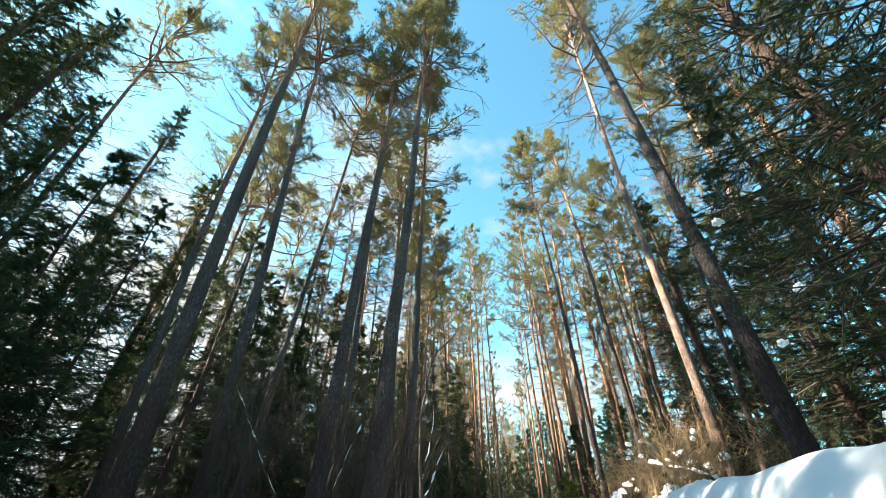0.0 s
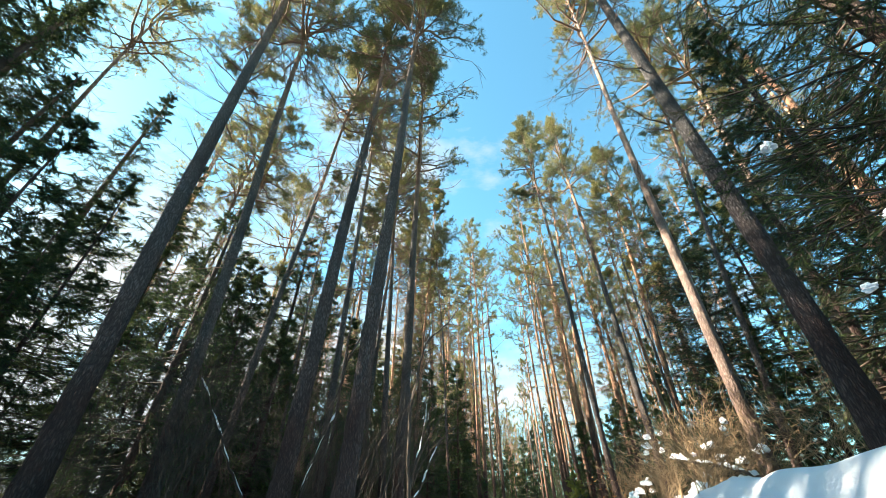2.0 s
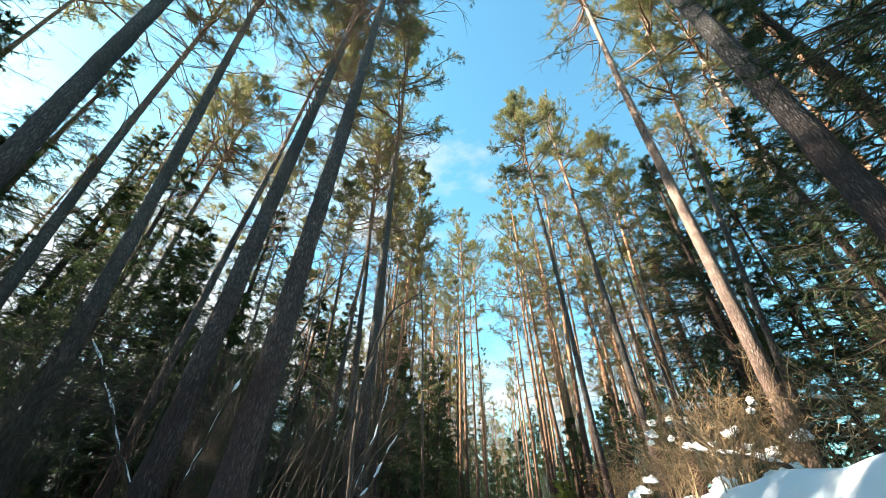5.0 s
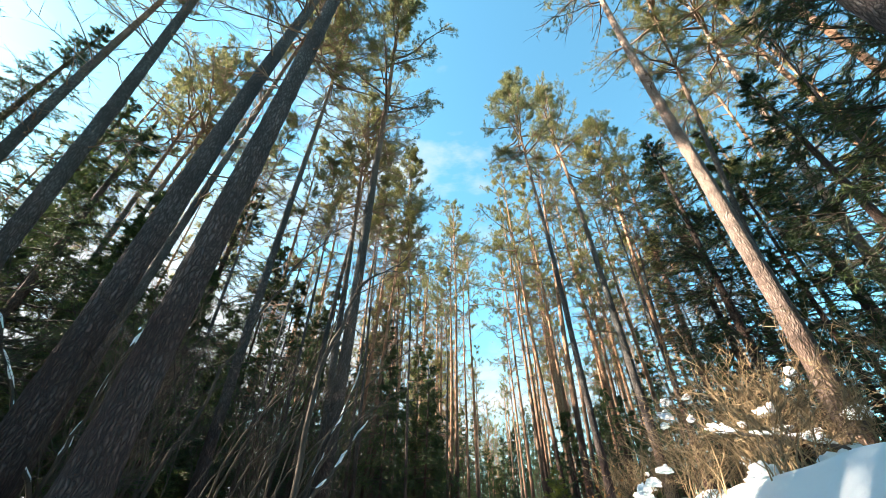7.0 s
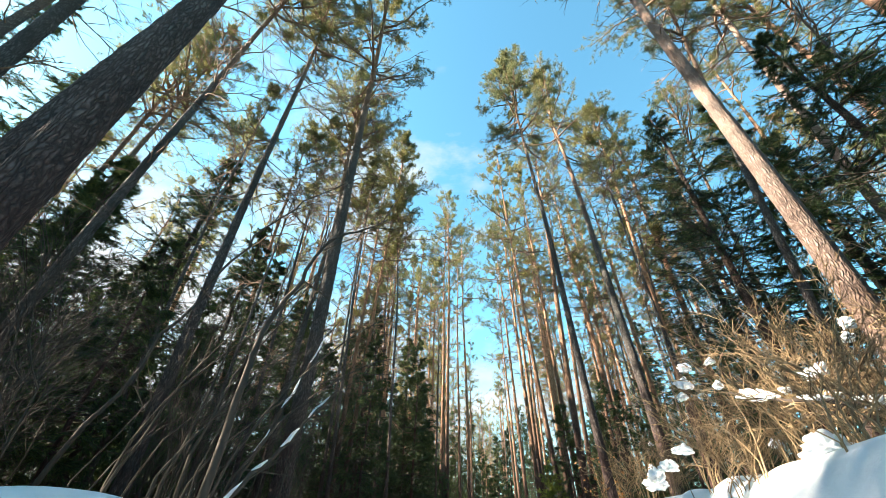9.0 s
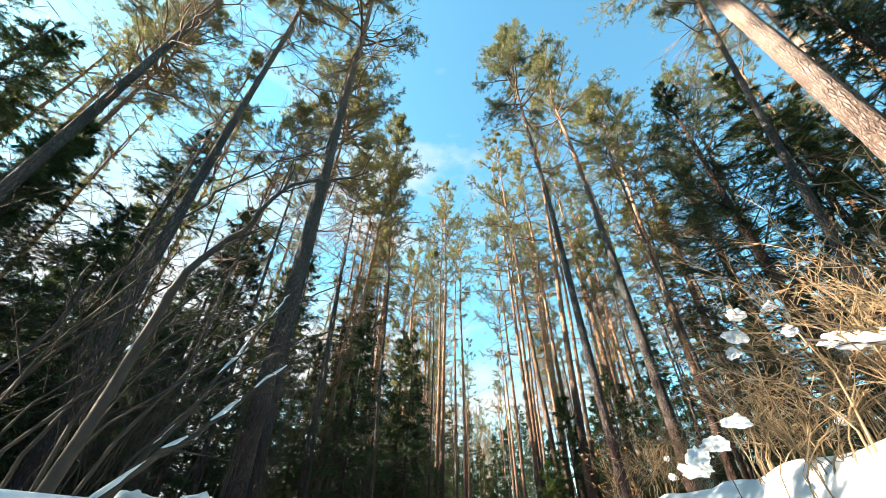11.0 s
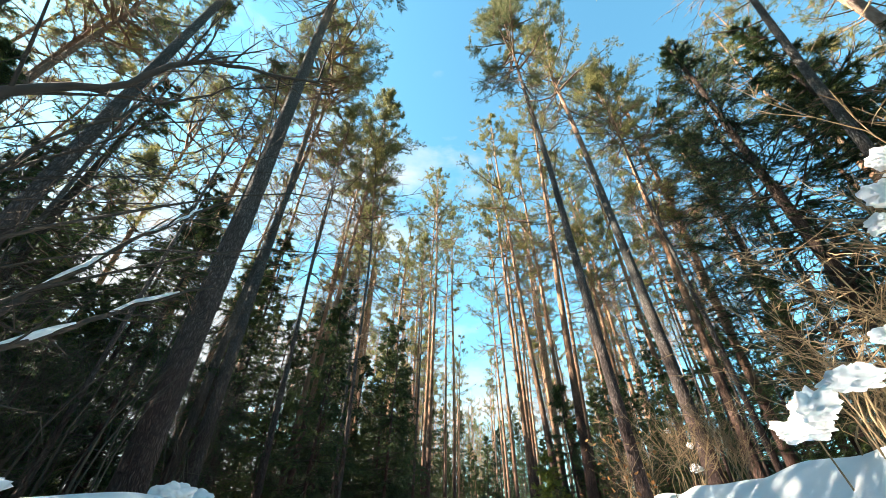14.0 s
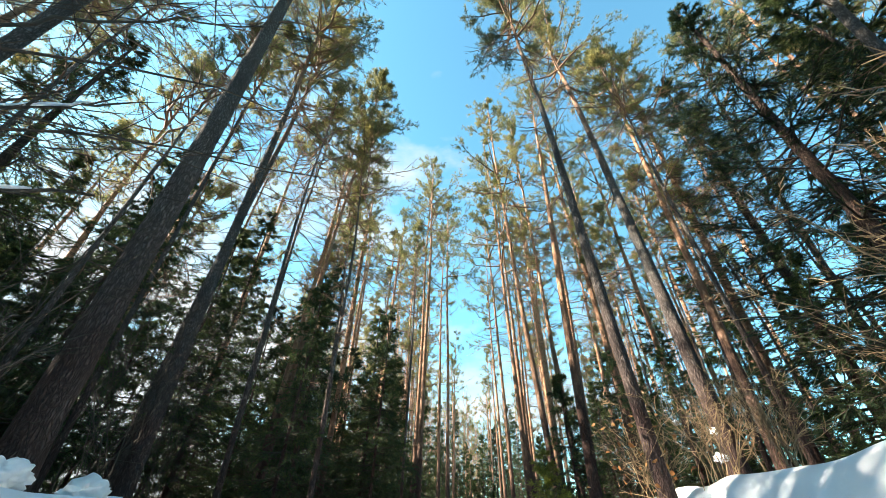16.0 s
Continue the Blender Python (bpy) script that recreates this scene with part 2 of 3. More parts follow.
# ---- mesh building ----
class Geo:
    """Gathers vertices and faces in arrays and turns them into one mesh."""

    def __init__(self):
        self.v, self.l, self.t, self.n = [], [], [], 0

    def add(self, v, faces):
        v = np.asarray(v, float).reshape(-1, 3)
        faces = np.asarray(faces, int)
        self.v.append(v)
        self.l.append((faces + self.n).ravel())
        self.t.append(np.full(len(faces), faces.shape[1]))
        self.n += len(v)

    def tubes(self, pts, rad, sides=5, bump=None):
        """pts (k, n, 3) and rad (k, n): k tubes of n rings each."""
        pts, rad = np.asarray(pts, float), np.asarray(rad, float)
        k, n = rad.shape
        if k == 0:
            return
        tan = np.gradient(pts, axis=1)
        tan /= np.linalg.norm(tan, axis=2, keepdims=True) + 1e-9
        ref = np.where(np.abs(tan[:, :1, 2:3]) > 0.8, np.array([1.0, 0, 0]), np.array([0, 0, 1.0]))
        u = np.cross(tan, ref)
        u /= np.linalg.norm(u, axis=2, keepdims=True) + 1e-9
        w = np.cross(tan, u)
        a = np.arange(sides) * 2 * np.pi / sides
        r = rad[:, :, None] * (np.ones(sides) if bump is None else bump)
        ring = pts[:, :, None] + r[..., None] * (np.cos(a)[None, None, :, None] * u[:, :, None] + np.sin(a)[None, None, :, None] * w[:, :, None])
        i = np.arange(n - 1)[:, None] * sides
        s = np.arange(sides)[None]
        s2 = (s + 1) % sides
        quad = np.stack([i + s, i + sides + s, i + sides + s2, i + s2], -1).reshape(-1, 4)
        quad = (quad[None] + (np.arange(k) * n * sides)[:, None, None]).reshape(-1, 4)
        self.add(ring, quad)

    def blades(self, base, way, length, width, rng):
        """One thin triangle for each base point, along way."""
        base, way = np.asarray(base), np.asarray(way)
        m = len(base)
        if m == 0:
            return
        side = np.cross(way, rng.normal(size=(m, 3)))
        side /= np.linalg.norm(side, axis=1, keepdims=True) + 1e-9
        w = np.broadcast_to(width, (m,))[:, None]
        ln = np.broadcast_to(length, (m,))[:, None]
        v = np.stack([base - side * w * 0.5, base + side * w * 0.5, base + way * ln], 1)
        self.add(v.reshape(-1, 3), np.arange(3 * m).reshape(m, 3))

    def mesh(self, name, mat, smooth=True):
        me = bpy.data.meshes.new(name)
        v, l, t = np.concatenate(self.v), np.concatenate(self.l), np.concatenate(self.t)
        me.vertices.add(len(v))
        me.vertices.foreach_set("co", v.astype(np.float32).ravel())
        me.loops.add(len(l))
        me.loops.foreach_set("vertex_index", l.astype(np.int32))
        me.polygons.add(len(t))
        me.polygons.foreach_set("loop_start", np.concatenate([[0], np.cumsum(t)[:-1]]).astype(np.int32))
        me.polygons.foreach_set("use_smooth", np.full(len(t), smooth))
        me.update(calc_edges=True)
        me.materials.append(mat)
        return me


def part(name, geo, mat, parent, label="", smooth=True):
    ob = new(name, geo.mesh(name, mat, smooth))
    ob.parent = parent
    if label:
        ob["label"] = label
    return ob


def unit(v):
    return v / (np.linalg.norm(v, axis=-1, keepdims=True) + 1e-9)


def scatter_dirs(d, spread, rng):
    return unit(d + rng.normal(size=d.shape) * spread)


# ---- ground ----
def road_x(y):
    """The middle of the road, which bends gently to the left far ahead."""
    y = np.asarray(y, float)
    return 0.12 - 0.085 * (np.sqrt(np.clip(y - 9, 0, None) ** 2 + 36) - 6)


def smooth(a, b, x):
    t = np.clip((x - a) / (b - a), 0, 1)
    return t * t * (3 - 2 * t)


def ground_z(x, y):
    x, y = np.asarray(x, float), np.asarray(y, float)
    d = x - road_x(y)
    right = 1.60 * smooth(0.98, 2.22, d - 0.38 * smooth(8.5, 12.5, y)) + 0.10 * smooth(2.6, 5, d) + 0.5 * smooth(5, 30, d)
    left = 1.20 * smooth(1.0, 2.3, -d) - 0.1 * smooth(2.4, 3.5, -d) + 0.4 * smooth(6, 30, -d)
    z = np.where(d > 0, right, left)
    off = smooth(0.8, 2.2, np.abs(d))
    z = z + off * (0.035 * np.sin(1.9 * x + 0.7 * y) * np.sin(0.9 * y - 0.5 * x) + 0.02 * np.sin(3.7 * y + 1.3 * x + 1) + 0.012 * np.sin(7.1 * x - 5.3 * y))
    return z + 0.02 * np.sin(9 * x) * (1 - off)


def build_ground():
    xs = np.unique(np.concatenate([np.linspace(-500, -40, 24), np.linspace(-40, -8, 60), np.linspace(-8, 10, 190), np.linspace(10, 40, 60), np.linspace(40, 500, 24)]))
    ys = np.unique(np.concatenate([np.linspace(-500, -20, 24), np.linspace(-20, -2, 40), np.linspace(-2, 26, 260), np.linspace(26, 90, 120), np.linspace(90, 500, 24)]))
    X, Y = np.meshgrid(xs, ys)
    V = np.stack([X, Y, ground_z(X, Y)], -1)
    nx, ny = len(xs), len(ys)
    i = np.arange(ny - 1)[:, None] * nx + np.arange(nx - 1)[None]
    g = Geo()
    g.add(V, np.stack([i, i + 1, i + nx + 1, i + nx], -1).reshape(-1, 4))
    me = g.mesh("ground", FOREST_FLOOR)
    thin = me.attributes.new("thin_snow", "FLOAT", "POINT")
    thin.data.foreach_set("value", smooth(2.7, 3.9, np.abs(X - road_x(Y))).astype(np.float32).ravel())
    ob = new("ground", me)
    tagged(ob, "snow-covered forest floor with a sunken track between ploughed banks", "snow ground", kind="structure")


build_ground()


# ---- trees ----
def stem_path(height, rng, n=26, wob=0.10, sweep=0.0):
    u = np.linspace(0, 1, n)
    p = np.zeros((n, 3))
    ph = rng.uniform(0, 6.28, 4)
    p[:, 0] = wob * (np.sin(u * 5 + ph[0]) - np.sin(ph[0])) * u + wob * 0.4 * np.sin(u * 13 + ph[1]) * u
    p[:, 1] = wob * (np.sin(u * 4.3 + ph[2]) - np.sin(ph[2])) * u + wob * 0.4 * np.sin(u * 11 + ph[3]) * u
    p[:, 2] = u * height
    return u, p


def at_height(p, z):
    return np.stack([np.interp(z, p[:, 2], p[:, k]) for k in range(3)], -1)


def stem_radius(u, r0):
    return r0 * (0.10 + 0.90 * (1 - u) ** 0.75) * (1 + 0.35 * np.exp(-u * 45))


def trunk_geo(u, p, r0, rng, sides, rings):
    z = np.interp(np.linspace(0, 1, rings) ** 1.15, u, p[:, 2])
    z[0] = -0.5
    q = at_height(p, np.clip(z, 0, None))
    q[:, 2] = z
    uu = np.clip(z / p[-1, 2], 0, 1)
    lump = 1 + 0.035 * rng.normal(size=(1, rings, sides)) * (1 - 0.6 * uu)[None, :, None] * (1.0 if sides > 10 else 0.3)
    g = Geo()
    g.tubes(q[None], stem_radius(uu, r0)[None], sides, lump)
    return g


def limbs(p, z, az, rise, length, r, rng, n=6, curve=0.25, wander=0.035):
    """Curved branches from the stem p at heights z; curve lifts (or drops) their ends."""
    k = len(z)
    s = np.linspace(0, 1, n)[None, :, None]
    o = at_height(p, z)[:, None]
    h = np.stack([np.cos(az), np.sin(az), np.zeros(k)], -1)[:, None]
    up = np.array([0, 0, 1.0])
    L = length[:, None, None]
    path = o + h * L * s * np.cos(rise)[:, None, None] + up * L * (s * np.sin(rise)[:, None, None] + np.reshape(curve, (-1, 1, 1)) * s * s)
    path = path + np.cumsum(rng.normal(size=(k, n, 3)) * wander * L * (s > 0), axis=1)
    rad = r[:, None] * (1 - 0.82 * s[..., 0])
    return path, rad


def side_twigs(path, per, lo, hi, length, rng, fan=0.9, n=3, droop=0.0):
    """per twigs on each branch, from the share lo to hi of its length."""
    k, m, _ = path.shape
    s = rng.uniform(lo, hi, (k, per))
    f = s * (m - 1)
    i = np.clip(f.astype(int), 0, m - 2)
    w = (f - i)[..., None]
    idx = np.arange(k)[:, None]
    base = path[idx, i] * (1 - w) + path[idx, i + 1] * w
    tan = unit(path[idx, i + 1] - path[idx, i])
    d = scatter_dirs(tan, fan * 0.6, rng)
    d[..., 2] -= droop
    d = unit(d)
    ln = (length[:, None] if np.ndim(length) else length) * rng.uniform(0.55, 1.1, (k, per)) * (1.15 - 0.6 * s)
    t = np.linspace(0, 1, n)[None, None, :, None]
    out = base[:, :, None] + d[:, :, None] * ln[..., None, None] * t
    bend = rng.normal(size=(k, per, 1, 3)) * 0.12 * ln[..., None, None] * t * t
    return (out + bend).reshape(-1, n, 3), ln.reshape(-1), d.reshape(-1, 3)


def tufts(geo, base, way, per, length, width, spread, rng):
    m = len(base)
    b = np.repeat(base, per, 0)
    d = scatter_dirs(np.repeat(way, per, 0), spread, rng)
    b = b + np.repeat(way, per, 0) * rng.uniform(-0.5, 0.3, (m * per, 1)) * length
    geo.blades(b, d, length * rng.uniform(0.65, 1.15, m * per), width, rng)


def branch_parts(name, path, rad, twigs, parent, mat, per, single, label="", sides=5):
    """Branches with their side twigs: each one a part of its own, or all joined."""
    trad = np.array([0.0085, 0.006, 0.003]) if twigs.shape[1] == 3 else np.linspace(0.0036, 0.0016, twigs.shape[1])
    made = []
    if single:
        for i in range(len(path)):
            g = Geo()
            g.tubes(path[i:i + 1], rad[i:i + 1], sides)
            t = twigs[i * per:(i + 1) * per]
            g.tubes(t, np.tile(trad, (len(t), 1)), 3)
            made.append(part(name, g, mat, parent, label))
    else:
        g = Geo()
        g.tubes(path, rad, 4)
        ends = twigs[:, [0, -1]]
        g.tubes(ends, np.tile(trad[[0, -1]], (len(ends), 1)), 3)
        ob = part({"dead_branch": "dead_branches", "limb": "limbs", "bough": "boughs", "stem": "stems"}[name], g, mat, parent, label)
        ob["kind"] = "stuff"
    return made


def pine(seed, height=23.0, r0=0.16, crown=0.6, spread=1.9, dead=26, sides=14, rings=60, dens=1.0, place=(0, 0), lean=(0, 0), label="", wob=0.10, single=False, bark=None):
    """A tall Scots pine: long bare stem with dead snags, ragged crown near the top."""
    rng = np.random.default_rng(seed)
    tree = new("pine_tree")
    u, p = stem_path(height, rng, wob=wob)
    part("trunk", trunk_geo(u, p, r0, rng, sides, rings), bark or PINE_BARK, tree)
    # dead branches below the crown
    k = int(dead)
    z = height * (0.2 + (crown + 0.06 - 0.2) * rng.uniform(0, 1, k) ** 0.6)
    ln = rng.uniform(0.4, 2.3, k) * (0.35 + 0.65 * z / height / crown)
    path, rad = limbs(p, z, rng.uniform(0, 6.28, k), rng.uniform(-0.3, 0.4, k), ln, 0.008 + 0.008 * ln, rng, 6, rng.uniform(-0.3, 0.2, k))
    tw, tl, _ = side_twigs(path, 8, 0.2, 1.0, ln * 0.45, rng, 1.0)
    branch_parts("dead_branch", path, rad, tw, tree, PINE_TWIG, 8, single, "bare dead branch", 4)
    # living crown
    k = int(34 * dens + 10)
    f = np.sort(rng.uniform(0, 1, k)) ** 0.9
    z = height * (crown + (0.985 - crown) * f)
    prof = (0.45 + 0.75 * np.sin(np.pi * np.clip(f * 0.8 + 0.2, 0, 1)) ** 0.8) * (1.1 - 0.7 * f ** 3)
    ln = spread * prof * rng.uniform(0.45, 1.3, k)
    az = np.arange(k) * 2.4 + rng.normal(size=k) * 0.6
    path, rad = limbs(p, z, az, 0.05 + 0.8 * f + rng.normal(size=k) * 0.18, ln, 0.012 + 0.017 * ln, rng, 6, 0.10 + 0.25 * rng.uniform(size=k))
    per = int(10 * dens + 3)
    tw, tl, td = side_twigs(path, per, 0.35, 1.0, ln * 0.46, rng, 1.1)
    made = branch_parts("limb", path, rad, tw, tree, PINE_TWIG, per, single)

    def needles(lo, hi, tip):
        g = Geo()
        bases, ways = [], []
        t, d = tw[lo:hi], td[lo:hi]
        for s in (0.3, 0.55, 0.8, 1.0):
            q = t[:, 0] + (t[:, -1] - t[:, 0]) * s
            for _ in range(2 if s > 0.7 else 1):
                bases.append(q + rng.normal(size=q.shape) * 0.06)
                ways.append(scatter_dirs(d + np.array([0, 0, 0.25]), 0.5, rng))
        bases.append(path[tip, -1])
        ways.append(unit(path[tip, -1] - path[tip, -2]))
        tufts(g, np.concatenate(bases), np.concatenate(ways), int(17 * dens + 6), 0.15, 0.0095 + 0.011 * (1 - dens), 0.75, rng)
        return g

    if single and place[1] < 13:
        for i, limb in enumerate(made):
            part("needles", needles(i * per, (i + 1) * per, slice(i, i + 1)), PINE_NEEDLES, limb, "tufted grey-green needles", smooth=False)
    else:
        part("crown", needles(0, len(tw), slice(0, k)), PINE_NEEDLES, tree, "tufted grey-green needles", smooth=False)
    set_tree(tree, place, lean)
    return tagged(tree, label or "tall pine with a bare stem and ragged crown", "pine tree", "forest pines")


def set_tree(tree, place, lean=(0, 0), turn=0.0, scale=1.0):
    x, y = place
    tree.matrix_basis = tree_pose(x, y, lean, turn, scale)


def tree_pose(x, y, lean=(0, 0), turn=0.0, scale=1.0):
    z = float(ground_z(x, y)) - 0.05
    q = Vector((0, 0, 1)).rotation_difference(Vector((lean[0], lean[1], 1)).normalized())
    return Matrix.Translation((x + lean[0] * (z - 1.1), y + lean[1] * (z - 1.1), z)) @ q.to_matrix().to_4x4() @ pose(0, 0, 0, 0, 0, turn) @ Matrix.Diagonal((scale, scale, scale, 1))


def spruce(seed, height=15.0, r0=0.13, reach=2.2, base=0.06, step=0.28, dens=1.0, place=(0, 0), lean=(0, 0), label="", needles=None, name="spruce_tree", blade=0.10, single=False):
    """A spruce: straight stem, whorls of drooping boughs with hanging sprays."""
    rng = np.random.default_rng(seed)
    tree = new(name)
    u, p = stem_path(height, rng, wob=0.05)
    part("trunk", trunk_geo(u, p, r0, rng, 10, 40), SPRUCE_BARK, tree)
    zs = np.arange(height * base, height * 0.985, step)
    z = np.repeat(zs, 5) + rng.uniform(-0.14, 0.14, len(zs) * 5)
    keep = rng.uniform(size=len(z)) < 0.85
    z = z[keep]
    f = np.clip((z - height * base) / (height * (1 - base)), 0, 1)
    k = len(z)
    ln = reach * (1 - f) ** 0.8 * rng.uniform(0.6, 1.15, k) * (0.55 + 0.45 * np.minimum(f / 0.12, 1)) + 0.12
    path, rad = limbs(p, z, rng.uniform(0, 6.28, k), -0.30 + 0.75 * f + rng.normal(size=k) * 0.1, ln, 0.006 + 0.010 * ln, rng, 6, 0.18 - 0.25 * f, 0.016)
    per = int(18 * dens)
    tw, tl, td = side_twigs(path, per, 0.12, 1.0, ln * 0.30 + 0.08, rng, 0.95, droop=0.42)
    branch_parts("bough", path, rad, tw, tree, SPRUCE_TWIG, per, single)
    g = Geo()
    wide = blade * (0.11 + 0.04 * (1 - dens))
    for s in np.linspace(0.06, 1.0, 8):
        q = tw[:, 0] + (tw[:, -1] - tw[:, 0]) * s
        tufts(g, q, td, 4 if dens > 0.7 else 5, blade, wide, 0.42, rng)
    for i in range(2, 6):
        tufts(g, path[:, i], unit(path[:, i] - path[:, i - 1]), int(12 * dens), blade, wide, 0.5, rng)
    part("needles", g, needles or SPRUCE_NEEDLES, tree, smooth=False)
    set_tree(tree, place, lean)
    return tagged(tree, label or "dark green spruce with drooping boughs", "spruce tree", "spruces" if name == "spruce_tree" else "")


def shrub(seed, stems=16, height=2.6, spread=0.9, mat=None, place=(0, 0), label="", name="bush", twigs=7, lean=(0, 0), r=0.006, single=True, wander=0.03):
    """Leafless bush: arching stems that fork into thin twigs."""
    rng = np.random.default_rng(seed)
    bush = new(name)
    k, n = stems, 9
    s = np.linspace(0, 1, n)[None, :, None]
    az = rng.uniform(0, 6.28, k)
    h = np.stack([np.cos(az), np.sin(az), np.zeros(k)], -1)[:, None] + np.array([lean[0], lean[1], 0])
    H = height * rng.uniform(0.45, 1.05, k)[:, None, None]
    out = spread * rng.uniform(0.25, 1.2, k)[:, None, None]
    base = rng.normal(size=(k, 1, 3)) * np.array([0.16, 0.16, 0]) * spread
    path = base + h * out * s ** 1.6 + np.array([0, 0, 1.0]) * (H * (s - 0.22 * s * s * out))
    path = path + np.cumsum(rng.normal(size=(k, n, 3)) * wander * H * (s > 0), axis=1)
    path[:, 0, 2] = -0.25
    rad = r * rng.uniform(0.6, 1.5, k)[:, None] * (1 - 0.8 * s[..., 0])
    tw, tl, td = side_twigs(path, twigs, 0.25, 1.0, H[:, 0, 0] * 0.38, rng, 0.9, 5)
    t2, _, _ = side_twigs(tw, 3, 0.3, 1.0, tl * 0.4, rng, 1.0, 5)
    both = np.concatenate([tw.reshape(k, twigs, 5, 3), t2.reshape(k, twigs * 3, 5, 3)], 1).reshape(-1, 5, 3)
    branch_parts("stem", path, rad, both, bush, mat, twigs * 4, single)
    set_tree(bush, place)
    return tagged(bush, label or "leafless bush of thin dry stems", "bush", "bare bushes")



# ---- the stems that stand out ----
taken = []


def stem(x, y, lx, ly, r, h, crown, spread, text="", bark=None):
    """One pine that stands out: place, lean, radius, height, where the crown begins and how wide it is."""
    near = y < 20
    pine(1 + len(taken), h, r * 0.87, crown, spread, (46 if x < 0 else 34) if near else 26, 20 if near else 10, 110 if near else 40, 1.0 if near else 0.6, (x, y), (lx, ly), text, single=y < 17, bark=bark or (ORANGE_BARK if y > 18 else None))
    taken.append((x, y))


stem(3.68, 9.68, 0.022, 0.022, 0.145, 23, 0.64, 1.7, "sunlit pine with flaking bark on the snow bank", bark=SUNLIT_FLAKY_BARK)
stem(3.45, 6.45, -0.028, -0.035, 0.158, 24, 0.64, 1.8, "thick pine, dark low down, beside the bank")
stem(3.9, 17.45, 0.0, 0.075, 0.165, 24, 0.6, 1.9, "tall pine with a dense sunlit crown")
stem(2.0, 15.4, -0.034, 0.019, 0.11, 20, 0.66, 1.4, "slim leaning grey pine at the track's edge")
stem(5.3, 18.8, 0.058, 0.09, 0.13, 21.5, 0.64, 1.7, "slim pine with orange upper bark")
stem(-5.9, 5.19, 0.0, -0.025, 0.18, 23, 0.66, 1.8, "thick grey pine among the bushes")
stem(-9.34, 7.63, -0.035, -0.029, 0.155, 22, 0.64, 1.3)
stem(-6.46, 7.36, -0.014, -0.038, 0.155, 22, 0.64, 1.8)
stem(-7.44, 9.63, 0.065, 0.01, 0.12, 21, 0.66, 1.6)
stem(-3.77, 6.95, 0.006, 0.03, 0.165, 19, 0.72, 1.5)
stem(-2.69, 6.8, 0.046, -0.013, 0.16, 18, 0.7, 1.6, "grey pine with deeply plated bark near the track")
stem(-4.08, 12.9, 0.035, -0.055, 0.185, 22, 0.58, 1.9, "stout forked-looking pine with a broad crown")
stem(-5.5, 11.1, -0.02, -0.008, 0.125, 20, 0.68, 1.6)
stem(-6.88, 21.07, 0.012, 0.005, 0.12, 20, 0.62, 1.4)
stem(-5.72, 19.32, 0.035, 0.019, 0.1, 20, 0.62, 1.3)
stem(-5.55, 15.6, -0.06, 0.03, 0.15, 22, 0.62, 1.8)
stem(-7.0, 16.65, 0.02, 0.011, 0.13, 21, 0.55, 1.7)
stem(-14.5, 18.4, -0.005, -0.011, 0.15, 21, 0.6, 2.0)
stem(-13.93, 12.59, 0.01, -0.005, 0.15, 21, 0.62, 1.9)
stem(-16.37, 6.39, -0.002, -0.007, 0.15, 24, 0.72, 2.2)
stem(-12.4, 12.0, 0.0, 0.004, 0.14, 21, 0.62, 1.8)
stem(6.09, 14.01, 0.083, -0.072, 0.115, 21, 0.6, 1.9)
stem(8.76, 13.87, 0.024, -0.031, 0.16, 23, 0.62, 2.0, bark=SUNLIT_FLAKY_BARK)
stem(10.27, 21.5, 0.05, -0.04, 0.14, 22, 0.6, 1.9)
stem(7.2, 31.5, -0.007, 0.002, 0.15, 23, 0.5, 1.9)
stem(1.55, 23.0, -0.05, 0.005, 0.13, 22, 0.5, 1.7)
stem(2.45, 24.5, -0.03, 0.003, 0.12, 21, 0.48, 1.6)
stem(0.85, 26.0, -0.029, 0.001, 0.13, 23, 0.48, 1.7)
stem(-7.2, 38.0, 0.005, 0.001, 0.15, 24, 0.5, 1.9)
stem(-4.6, 31.0, 0.013, 0.002, 0.15, 23.5, 0.62, 1.9)
stem(-3.85, 28.7, 0.0, 0.0, 0.15, 24.0, 0.66, 1.7)
stem(-3.3, 34.0, 0.0, 0.0, 0.14, 24.5, 0.64, 1.7)
stem(-4.4, 37.5, 0.0, 0.0, 0.14, 24.5, 0.62, 1.7)
stem(0.3, 33.0, -0.02, 0.0, 0.14, 24.0, 0.58, 1.7)
stem(-0.2, 40.0, -0.01, 0.0, 0.14, 24.0, 0.55, 1.7)

# ---- the rest of the forest ----
FAR = [pine(100 + i, 21 + i % 3, 0.12 + 0.01 * i, 0.54 + 0.05 * (i % 4), 1.2 + 0.1 * i, 24, 8, 26, 0.46, p, bark=ORANGE_BARK) for i, p in enumerate([(5.2, 27), (9.5, 28), (-10, 27), (-9.5, 33), (3.2, 36), (-12, 24)])]
rng = np.random.default_rng(5)


def free(x, y, gap):
    return min((x - a) ** 2 + (y - b) ** 2 for a, b in taken) > gap * gap


def in_lane(x, y):
    """Openings kept free of added trees so the sun reaches the bank and the sapling."""
    return (x < -8.5 and 8.0 < y - 0.12 * x < 11.2) or (x < -2.5 and 20.9 < y - 0.12 * x < 22.7)


